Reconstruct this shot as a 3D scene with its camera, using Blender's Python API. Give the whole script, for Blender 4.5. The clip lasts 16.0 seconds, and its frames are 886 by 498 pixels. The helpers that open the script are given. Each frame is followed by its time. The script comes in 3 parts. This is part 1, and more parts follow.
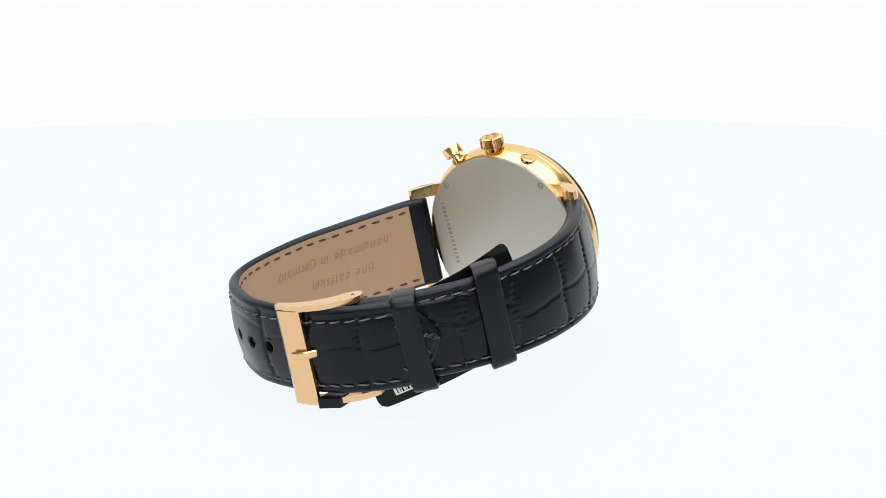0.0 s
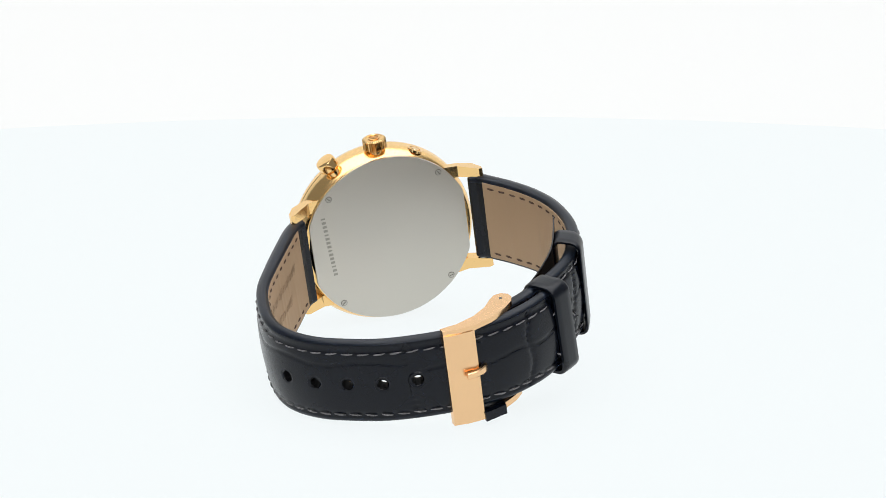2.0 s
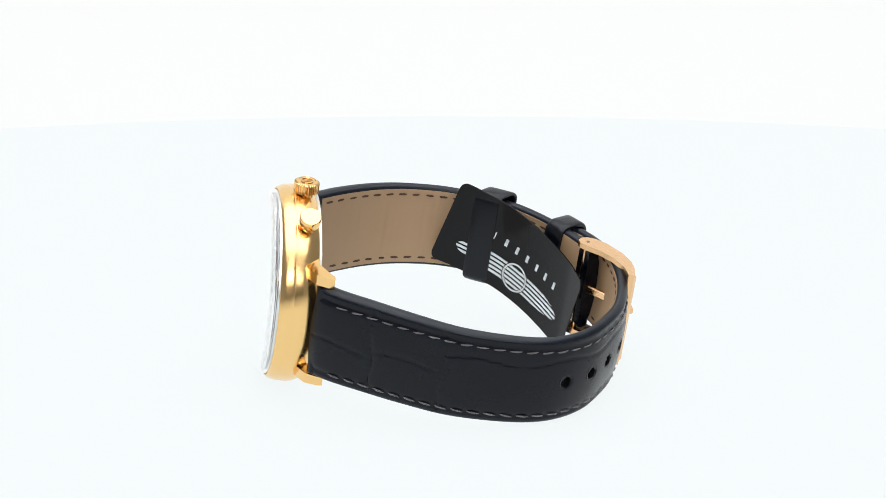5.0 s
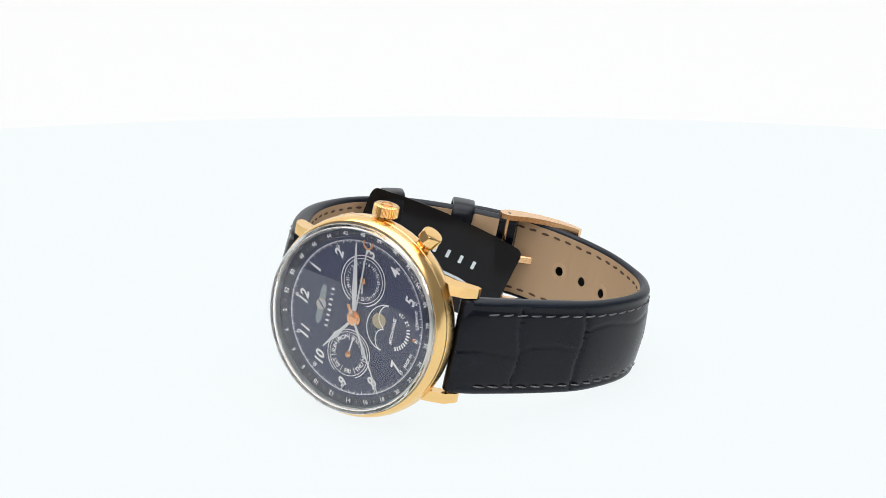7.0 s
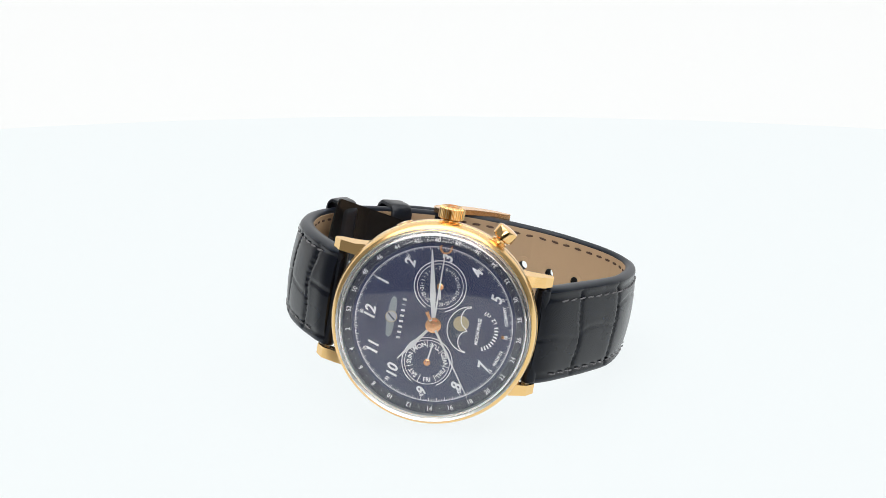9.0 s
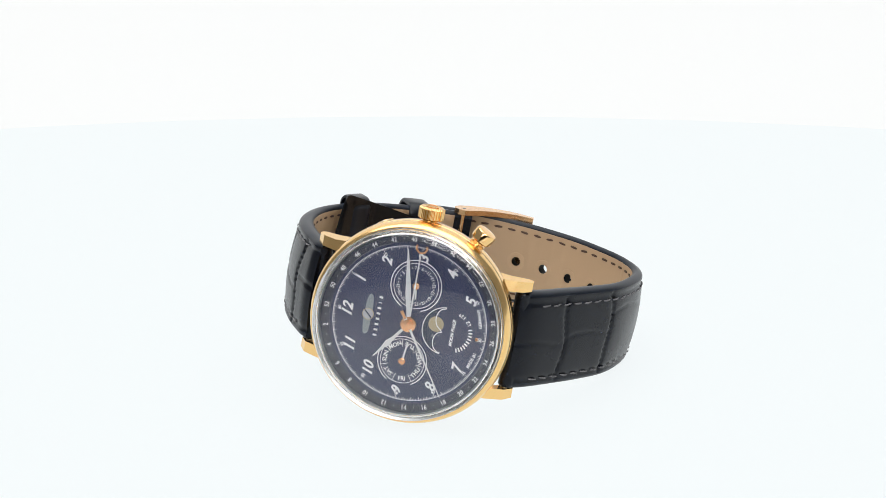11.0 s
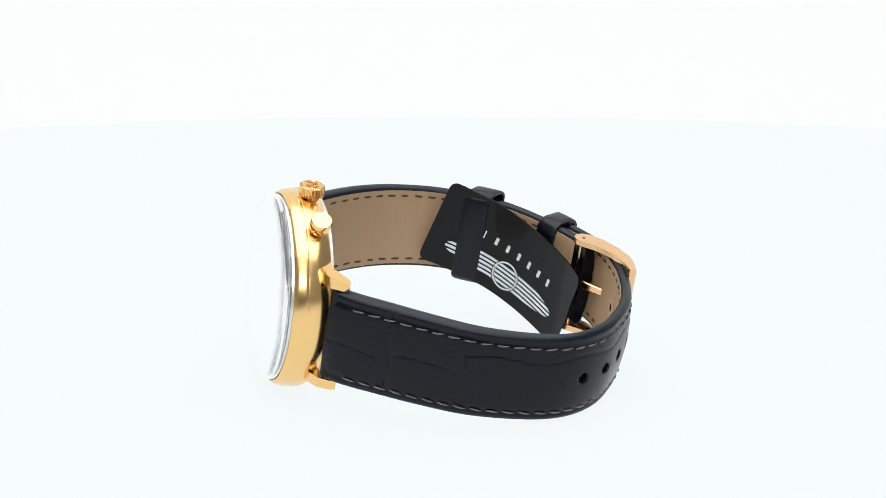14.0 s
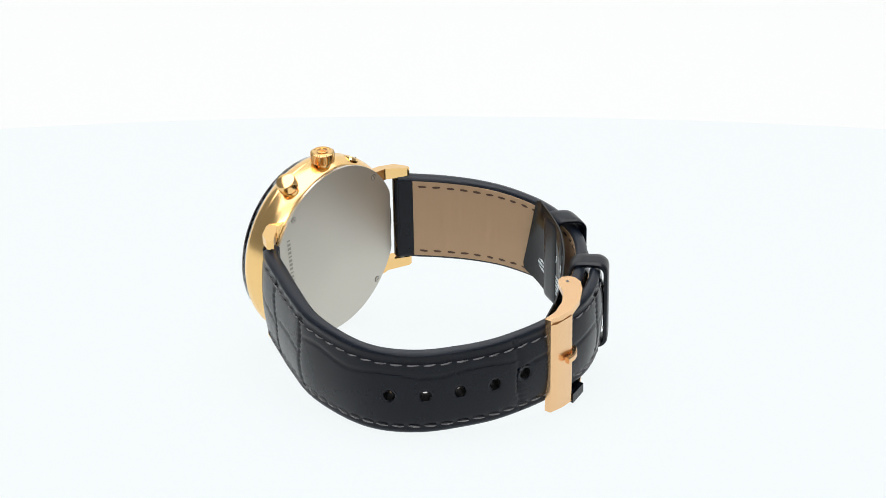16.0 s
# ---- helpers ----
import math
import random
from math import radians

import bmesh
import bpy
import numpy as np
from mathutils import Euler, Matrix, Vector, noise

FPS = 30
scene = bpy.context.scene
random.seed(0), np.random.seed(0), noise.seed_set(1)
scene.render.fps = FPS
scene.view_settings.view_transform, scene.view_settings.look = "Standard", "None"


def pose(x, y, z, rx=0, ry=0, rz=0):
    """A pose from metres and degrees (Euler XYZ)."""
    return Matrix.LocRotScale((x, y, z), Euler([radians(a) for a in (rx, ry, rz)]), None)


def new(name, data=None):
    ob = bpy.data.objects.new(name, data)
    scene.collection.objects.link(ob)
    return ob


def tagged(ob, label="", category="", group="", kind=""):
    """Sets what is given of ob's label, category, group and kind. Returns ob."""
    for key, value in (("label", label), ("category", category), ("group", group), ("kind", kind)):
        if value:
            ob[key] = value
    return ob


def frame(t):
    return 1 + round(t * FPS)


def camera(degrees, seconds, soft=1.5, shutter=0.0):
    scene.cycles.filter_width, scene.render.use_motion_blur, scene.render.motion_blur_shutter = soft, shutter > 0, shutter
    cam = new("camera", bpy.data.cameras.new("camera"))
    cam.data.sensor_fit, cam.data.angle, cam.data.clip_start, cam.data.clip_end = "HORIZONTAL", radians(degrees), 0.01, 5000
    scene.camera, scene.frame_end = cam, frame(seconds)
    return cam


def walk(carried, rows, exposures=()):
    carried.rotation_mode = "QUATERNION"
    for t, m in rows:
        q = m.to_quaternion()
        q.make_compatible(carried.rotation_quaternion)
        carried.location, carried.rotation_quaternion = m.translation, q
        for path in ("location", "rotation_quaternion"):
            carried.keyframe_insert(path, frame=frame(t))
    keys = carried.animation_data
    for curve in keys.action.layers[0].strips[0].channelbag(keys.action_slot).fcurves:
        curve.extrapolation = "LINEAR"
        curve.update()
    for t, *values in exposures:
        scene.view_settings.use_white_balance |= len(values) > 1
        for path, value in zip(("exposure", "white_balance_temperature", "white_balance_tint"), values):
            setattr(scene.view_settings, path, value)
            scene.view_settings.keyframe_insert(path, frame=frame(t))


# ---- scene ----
# ---- camera: it stands still ----
SECONDS = 16.0
MM = 0.001
TABLE = -24.16                     # height of the table under the turntable's reference, in mm
cam = camera(20.78, SECONDS, soft=0.85)
EYE = pose(0.00091, -0.46718, 0.14781 - TABLE * MM, 90 - 17.497, 0, 0)
walk(cam, [(0.0, EYE), (SECONDS, EYE)])

# the watch's frame on the turntable: x to three o'clock, y to twelve, z out of the dial
AXES = Matrix(((-0.19685, 0.80812, 0.55515), (-0.00332, -0.56677, 0.82387), (0.98043, 0.16034, 0.11426)))
HOME = Vector((0.01791, 0.02920, (-3.819 - TABLE) * MM))
TURNS = ((0.0, -0.6), (0.5, 12.7), (1.0, 26.15), (1.5, 39.5), (2.0, 53.05), (2.5, 66.45), (3.0, 79.85), (3.5, 93.15), (4.0, 106.5), (4.2, 111.8),
         (4.7, 125.2), (5.25, 139.9), (5.8, 154.1), (6.3, 166.5), (6.5, 171.25), (7.0, 182.15), (7.5, 191.1), (8.0, 198.9), (8.5, 205.0), (8.7, 206.9),
         (9.1, 209.5), (9.6, 210.7), (10.2, 209.0), (10.8, 203.5), (11.0, 200.9), (11.5, 194.0), (12.0, 185.45), (12.5, 175.75),
         (13.0, 164.6), (13.5, 152.4), (14.0, 138.75), (14.5, 125.35), (15.0, 111.65), (15.5, 98.15), (16.0, 84.2))


def turned(degrees):
    return Matrix.Rotation(radians(degrees), 4, "Z") @ Matrix.Translation(HOME) @ AXES.to_4x4()


# ---- light: a white studio with a lit table and a large overhead softbox ----
world = bpy.data.worlds.new("studio")
scene.world = world
world.use_nodes = True
world.node_tree.nodes["Background"].inputs[0].default_value = (0.93, 0.97, 1.0, 1)
world.node_tree.nodes["Background"].inputs[1].default_value = 0.25


# ---- materials ----
def material(name, colour, rough=0.5, metal=0.0, **more):
    m = bpy.data.materials.new(name)
    m.use_nodes = True
    b = m.node_tree.nodes["Principled BSDF"]
    b.inputs["Base Color"].default_value = (*colour, 1)
    b.inputs["Roughness"].default_value = rough
    b.inputs["Metallic"].default_value = metal
    for key, value in more.items():
        b.inputs[key.replace("_", " ")].default_value = value
    return m


def node(m, kind, **values):
    n = m.node_tree.nodes.new(kind)
    for key, value in values.items():
        n.inputs[key.replace("_", " ")].default_value = value
    return n


def grain(m, scale, strength, spread=0.0, distance=0.00005, stretch=(1, 1, 1), rough=None):
    """Fine relief, and a slow change of the colour and of the gloss."""
    t, b = m.node_tree, m.node_tree.nodes["Principled BSDF"]
    place = node(m, "ShaderNodeTexCoord")
    bend = node(m, "ShaderNodeMapping", Scale=stretch)
    t.links.new(place.outputs["Object"], bend.inputs["Vector"])
    fine = node(m, "ShaderNodeTexNoise", Scale=scale, Detail=6.0)
    t.links.new(bend.outputs[0], fine.inputs["Vector"])
    bump = node(m, "ShaderNodeBump", Strength=strength, Distance=distance)
    t.links.new(fine.outputs[0], bump.inputs["Height"])
    t.links.new(bump.outputs[0], b.inputs["Normal"])
    wide = node(m, "ShaderNodeTexNoise", Scale=scale / 12, Detail=3.0)
    t.links.new(bend.outputs[0], wide.inputs["Vector"])
    if spread:
        c = b.inputs["Base Color"].default_value[:3]
        mix = node(m, "ShaderNodeMix")
        mix.data_type = "RGBA"
        mix.inputs["A"].default_value = (*[v * (1 - spread) for v in c], 1)
        mix.inputs["B"].default_value = (*[min(1, v * (1 + spread)) for v in c], 1)
        t.links.new(wide.outputs[0], mix.inputs["Factor"])
        t.links.new(mix.outputs["Result"], b.inputs["Base Color"])
    if rough:
        span = node(m, "ShaderNodeMapRange", To_Min=rough[0], To_Max=rough[1])
        t.links.new(wide.outputs[0], span.inputs["Value"])
        t.links.new(span.outputs[0], b.inputs["Roughness"])
    return m


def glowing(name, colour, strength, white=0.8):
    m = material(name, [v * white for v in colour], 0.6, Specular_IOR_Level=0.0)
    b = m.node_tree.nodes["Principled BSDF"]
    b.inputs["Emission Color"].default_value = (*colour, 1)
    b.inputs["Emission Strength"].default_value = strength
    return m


GOLD = grain(material("polished_gold_plate", (0.91, 0.595, 0.255), 0.1, 1.0), 300, 0.05, 0.05, 0.00002, rough=(0.07, 0.14))
SATIN = grain(material("satin_gold_plate", (0.92, 0.61, 0.26), 0.21, 1.0), 400, 0.08, 0.05, 0.00002, rough=(0.17, 0.26))
ROSE = grain(material("rose_gold_plate", (0.865, 0.552, 0.304), 0.24, 1.0), 500, 0.16, 0.1, 0.00002, (1, 0.1, 1), rough=(0.18, 0.3))
STEEL = grain(material("brushed_steel", (0.53, 0.51, 0.465), 0.48, 1.0), 700, 0.15, 0.05, 0.00002, rough=(0.42, 0.54))
BACK = grain(material("turned_steel", (0.60, 0.575, 0.52), 0.46, 1.0, Anisotropic=0.32), 260, 0.10, 0.07, 0.00002, rough=(0.38, 0.55))
SPIN = BACK.node_tree.nodes.new("ShaderNodeTangent")
SPIN.direction_type, SPIN.axis = "RADIAL", "Z"
BACK.node_tree.links.new(SPIN.outputs[0], BACK.node_tree.nodes["Principled BSDF"].inputs["Tangent"])
MIRROR = grain(material("satin_steel", (0.92, 0.92, 0.91), 0.35, 1.0), 600, 0.03, 0.03, 0.00001)
FAINT = material("faint_etching", (0.36, 0.35, 0.31), 0.6, 0.7)
ETCHED = material("etched_steel", (0.16, 0.15, 0.13), 0.6, 0.6)
LEATHER = grain(material("dark_navy_leather", (0.0020, 0.0032, 0.0072), 0.28, Specular_IOR_Level=0.25), 1500, 0.3, 0.25, 0.00006, rough=(0.18, 0.34))
EDGE = grain(material("painted_leather_edge", (0.0038, 0.0070, 0.0140), 0.36, Specular_IOR_Level=0.3), 900, 0.12, 0.2, 0.00004)
KEEPER = grain(material("smooth_navy_leather", (0.0026, 0.0042, 0.0085), 0.3, Specular_IOR_Level=0.3), 1200, 0.25, 0.25, 0.00006, rough=(0.22, 0.38))
LINING = grain(material("tan_calfskin", (0.385, 0.255, 0.147), 0.6), 420, 0.5, 0.12, 0.0002, (0.35, 1, 1))
THREAD = grain(material("grey_thread", (0.135, 0.13, 0.135), 0.8), 4000, 0.5, 0.2, 0.00005)
BROWN_THREAD = material("brown_thread", (0.06, 0.03, 0.02), 0.85)
STAMP = material("stamped_leather", (0.29, 0.185, 0.104), 0.6)
DIAL = grain(material("navy_dial", (0.038, 0.047, 0.108), 0.4), 3000, 0.06, 0.08, 0.00001)
RING = grain(material("dark_dial_ring", (0.036, 0.041, 0.068), 0.4), 3000, 0.06, 0.08, 0.00001)
PRINT = material("white_print", (0.94, 0.95, 0.96), 0.45)
SILVER = material("silver_print", (0.30, 0.33, 0.36), 0.35, 0.5)
WHITE_METAL = material("white_lacquered_metal", (0.80, 0.81, 0.82), 0.3, 0.2)
COPPER = grain(material("copper_gold", (0.88, 0.48, 0.25), 0.25, 1.0), 900, 0.1, 0.05, 0.00002)
MOON = material("moon_disc", (0.50, 0.42, 0.26), 0.5)
NIGHT = material("night_sky_disc", (0.03, 0.045, 0.085), 0.4)
CARD = grain(material("black_coated_card", (0.007, 0.007, 0.008), 0.1, Specular_IOR_Level=0.2), 900, 0.08, 0.2, 0.00003)
CARD_PRINT = material("pale_card_print", (0.62, 0.68, 0.72), 0.35)




def clear_glass():
    """Solid glass that turns to a mirror where it is seen at a low angle."""
    m = material("watch_glass", (1, 1, 1), 0.0, IOR=1.5, Transmission_Weight=1.0)
    t = m.node_tree
    solid = t.nodes["Principled BSDF"]
    gloss, edge, power, span, mix = (t.nodes.new("ShaderNode" + k) for k in ("BsdfGlossy", "LayerWeight", "Math", "MapRange", "MixShader"))
    gloss.inputs["Roughness"].default_value = 0.08
    gloss.inputs["Color"].default_value = (1, 1, 1, 1)
    edge.inputs["Blend"].default_value = 0.5
    power.operation = "POWER"
    power.inputs[1].default_value = 5.5
    span.inputs["From Max"].default_value = 0.2
    for a, b in ((edge.outputs["Facing"], power.inputs[0]), (power.outputs[0], span.inputs["Value"]), (span.outputs[0], mix.inputs[0]),
                 (solid.outputs[0], mix.inputs[1]), (gloss.outputs[0], mix.inputs[2]), (mix.outputs[0], t.nodes["Material Output"].inputs[0])):
        t.links.new(a, b)
    return m


SOLID_GLASS = clear_glass()
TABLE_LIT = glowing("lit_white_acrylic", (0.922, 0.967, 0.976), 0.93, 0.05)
# the paper is no lamp: its bright white is put in as emission
PAPER_GLOW = glowing("glowing_paper_sweep", (0.97, 0.98, 0.975), 0.90, 0.08)
SOFTBOX = glowing("softbox_cloth", (1.0, 1.0, 1.0), 2.6)
# fill light added out of view to brighten the dial and the lining
FRONT_FILL = glowing("front_fill_cloth", (1.0, 1.0, 1.0), 4.1)
# unseen side walls; a faint glow is added to brighten gold and glass
TENT_GLOW = glowing("glowing_tent_cloth", (1.0, 1.0, 1.0), 0.08, 0.7)
ROOM = grain(material("pale_studio_wall", (0.80, 0.80, 0.80), 0.9), 20, 0.1, 0.1, 0.001)


# ---- mesh helpers, all in millimetres ----
def part(name, bm, mat, parent=None, label="", smooth=30):
    bmesh.ops.recalc_face_normals(bm, faces=bm.faces)
    bm.transform(Matrix.Scale(MM, 4))
    me = bpy.data.meshes.new(name)
    bm.to_mesh(me)
    bm.free()
    me.materials.append(mat)
    if smooth:
        me.shade_smooth()
        me.set_sharp_from_angle(angle=radians(smooth))
    ob = new(name, me)
    ob.parent = parent
    if label:
        tagged(ob, label)
    return ob


def again(ob, m, parent=None):
    """Another piece on the same mesh."""
    c = new(ob.name.split(".")[0], ob.data)
    c.parent = parent or ob.parent
    c.matrix_basis = m
    return c


def mm(x, y, z, rx=0, ry=0, rz=0):
    return pose(x * MM, y * MM, z * MM, rx, ry, rz)


def lathe(profile, n=128, closed=False, bm=None):
    """Turns (radius, height) pairs round the z axis."""
    bm = bm or bmesh.new()
    rings = []
    for r, z in profile:
        if r < 1e-6:
            rings.append([bm.verts.new((0, 0, z))] * n)
        else:
            rings.append([bm.verts.new((r * math.cos(2 * math.pi * i / n), r * math.sin(2 * math.pi * i / n), z)) for i in range(n)])
    pairs = list(zip(rings, rings[1:])) + ([(rings[-1], rings[0])] if closed else [])
    for a, b in pairs:
        for i in range(n):
            loop = [a[i], a[(i + 1) % n], b[(i + 1) % n], b[i]]
            keep = [v for k, v in enumerate(loop) if v not in loop[:k]]
            if len(keep) > 2:
                bm.faces.new(keep)
    return bm


def prism(points, z0, z1, bm=None, inset=0.0):
    """A flat outline in x and y, from z0 to z1; the top may be smaller."""
    bm = bm or bmesh.new()
    cx = sum(p[0] for p in points) / len(points)
    cy = sum(p[1] for p in points) / len(points)
    low = [bm.verts.new((x, y, z0)) for x, y in points]
    top = [bm.verts.new((cx + (x - cx) * (1 - inset), cy + (y - cy) * (1 - inset), z1)) for x, y in points]
    bm.faces.new(low[::-1])
    bm.faces.new(top)
    for i in range(len(points)):
        j = (i + 1) % len(points)
        bm.faces.new((low[i], low[j], top[j], top[i]))
    return bm


def bevelled(bm, width, segments=2, angle=30):
    edges = [e for e in bm.edges if len(e.link_faces) == 2 and e.calc_face_angle(0) > radians(angle)]
    bmesh.ops.bevel(bm, geom=edges, offset=width, segments=segments, profile=0.5, affect="EDGES", clamp_overlap=True)
    return bm


def moved(bm, m):
    bm.transform(m)
    return bm


def spline(points, step):
    """Points along a smooth curve through the given ones, evenly spaced: place, way and length so far."""
    pts = [np.array(p, float) for p in points]
    pts = [2 * pts[0] - pts[1]] + pts + [2 * pts[-1] - pts[-2]]
    fine = []
    for a, b, c, d in zip(pts, pts[1:], pts[2:], pts[3:]):
        for u in np.linspace(0, 1, 24, endpoint=False):
            fine.append(0.5 * (2 * b + (c - a) * u + (2 * a - 5 * b + 4 * c - d) * u * u + (3 * b - a - 3 * c + d) * u ** 3))
    fine.append(pts[-2])
    fine = np.array(fine)
    run = np.concatenate([[0], np.cumsum(np.linalg.norm(np.diff(fine, axis=0), axis=1))])
    n = max(2, int(run[-1] / step))
    s = np.linspace(0, run[-1], n + 1)
    place = np.stack([np.interp(s, run, fine[:, k]) for k in range(fine.shape[1])], 1)
    way = np.gradient(place, axis=0)
    way /= np.linalg.norm(way, axis=1)[:, None]
    return s, place, way


# ---- the studio ----
def studio():
    back = [(450 - 900 * k / 24, 205 - (450 - 900 * k / 24) ** 2 / 1070) for k in range(25)]
    bm = bevelled(prism([(-450, -140), (450, -140)] + back, -12, 0), 1.0, 2, 50)
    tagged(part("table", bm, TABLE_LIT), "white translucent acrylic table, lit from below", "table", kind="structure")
    bm = bmesh.new()
    profile = [(-10, -60), (300, -60), (380, -50), (440, -20), (480, 40), (500, 120), (505, 900)]
    rows = [[bm.verts.new((x, y, z)) for x in (-900, 900)] for y, z in profile]
    for a, b in zip(rows, rows[1:]):
        bm.faces.new((a[0], a[1], b[1], b[0]))
    tagged(part("backdrop", bm, PAPER_GLOW), "seamless white paper backdrop behind the table, given its own glow", "backdrop", kind="structure")
    tagged(part("floor", prism([(-900, -1300), (900, -1300), (900, 505), (-900, 505)], -80, -64), ROOM), "plain pale studio floor", "floor", kind="structure")
    for name, pts, mat, label in (("wall_west", [(-620, -1300, -60), (-620, 505, -60), (-620, 505, 900), (-620, -1300, 900)], TENT_GLOW, "white tent-cloth side wall, out of view, with an added glow"),
                                  ("wall_east", [(620, -1300, -60), (620, 505, -60), (620, 505, 900), (620, -1300, 900)], TENT_GLOW, "white tent-cloth side wall, out of view, with an added glow"),
                                  ("wall_south", [(-900, -1300, -60), (900, -1300, -60), (900, -1300, 900), (-900, -1300, 900)], ROOM, "plain studio wall behind the camera")):
        bm = bmesh.new()
        bm.faces.new([bm.verts.new(p) for p in pts])
        bmesh.ops.solidify(bm, geom=bm.faces[:], thickness=20)
        tagged(part(name, bm, mat), label, "wall", kind="structure")
    bm = moved(prism([(-900, -1300), (900, -1300), (900, 505), (-900, 505)], 0, 20), Matrix.Translation((0, 0, 905)))
    tagged(part("ceiling", bm, ROOM), "plain pale studio ceiling", "ceiling", kind="structure")
    for name, w, d, place, label in (("softbox", 500, 420, mm(0, -60, 680), "large white cloth softbox hanging over the table"),
                                     ("front_softbox", 420, 230, mm(0, -1150, 560, -62), "added fill softbox of white cloth, unseen behind the camera")):
        ob = part(name, bevelled(prism([(-w, -d), (w, -d), (w, d), (-w, d)], 0, 60), 8), SOFTBOX if name == "softbox" else FRONT_FILL)
        ob.matrix_basis = place
        tagged(ob, label, "lamp", kind="structure")


studio()

# ---- the watch ----
watch = new("wristwatch")
watch.matrix_basis = turned(0)
tagged(watch, "gold wristwatch with navy dial and dark leather strap, lying sideways", "watch")
CY = -0.5                          # the case's middle


def case():
    body = part("case", moved(lathe([(18.6, -1.9), (18.62, -0.1), (18.7, 0.12), (18.9, 0.08), (19.2, -0.25), (19.5, -0.95), (19.68, -1.8), (19.72, -2.45), (19.68, -2.56), (19.7, -2.68),
                                     (19.76, -2.76), (19.78, -4.0), (19.66, -5.0), (19.3, -5.9), (18.9, -6.6), (18.62, -7.0), (18.4, -7.2), (17.5, -7.3), (16.8, -5.5), (16.8, -2.4)], 160, True),
                              Matrix.Translation((0, CY, 0))), SATIN, watch, "polished yellow gold case with a rounded bezel")
    for sx in (1, -1):
        for sy in (1, -1):
            bm = bmesh.new()
            side = [(13.5, -4.5), (17.2, -4.6), (20.1, -6.3), (21.4, -8.6), (21.3, -9.7), (20.5, -9.8), (16.6, -7.1), (13.5, -7.0)]
            inner = [bm.verts.new((9.75, y, z)) for y, z in side]
            outer = [bm.verts.new((12.6 - max(0, y - 14.5) * 0.14 - (0.35 if z > -5.0 else 0), y, z)) for y, z in side]
            bm.faces.new(inner)
            bm.faces.new(outer)
            for i in range(len(side)):
                j = (i + 1) % len(side)
                bm.faces.new((inner[i], inner[j], outer[j], outer[i]))
            bevelled(bm, 0.11, 2, 25)
            part("lug", moved(bm, Matrix.Diagonal((sx, sy, 1, 1))), GOLD, watch)
    for sy in (1, -1):
        part("spring_bar", moved(lathe([(0, -9.7), (0.75, -9.7), (0.75, 9.7), (0, 9.7)], 24), mm_big(0, sy * 19.7, -8.3) @ Matrix.Rotation(math.pi / 2, 4, "Y")), STEEL, watch)
        roll = [(0, -9.35), (1.3, -9.35), (1.5, -9.1), (1.5, 9.1), (1.3, 9.35), (0, 9.35)]
        part("strap_loop", moved(lathe(roll, 32), mm_big(0, sy * 19.85 - 0.1, -8.1) @ Matrix.Rotation(math.pi / 2, 4, "Y")), LEATHER, watch, "leather loop round the spring bar")
    # back
    n = 128
    ring = []
    for i in range(n):
        a = 2 * math.pi * i / n
        ring.append((18.5 * math.cos(a), max(-17.25, min(17.25, 18.5 * math.sin(a))) + CY * 0.3))
    back = part("caseback", bevelled(prism(ring, -7.0, -7.72), 0.42, 3, 40), BACK, watch, "brushed steel case back with flat sides")
    for x in (12.3, -12.3):
        for y in (12.1, -12.35):
            bm = lathe([(0, -7.9), (0.48, -7.9), (0.58, -7.84), (0.58, -7.6)], 28)
            s = part("screw", moved(bm, Matrix.Translation((x, y, 0))), STEEL, back, "small slotted steel screw")
            part("screw_recess", moved(lathe([(0.59, -7.70), (0.59, -7.75), (0.7, -7.75), (0.7, -7.70)], 28, True), Matrix.Translation((x, y, 0))), ETCHED, back)
            a = random.uniform(0, 180)
            bm = prism([(-0.44, -0.09), (0.44, -0.09), (0.44, 0.09), (-0.44, 0.09)], -7.93, -7.905)
            part("screw_slot", moved(bm, Matrix.Translation((x, y, 0)) @ Matrix.Rotation(radians(a), 4, "Z")), ETCHED, back)
    return body, back


def mm_big(x, y, z):
    return Matrix.Translation((x, y, z))


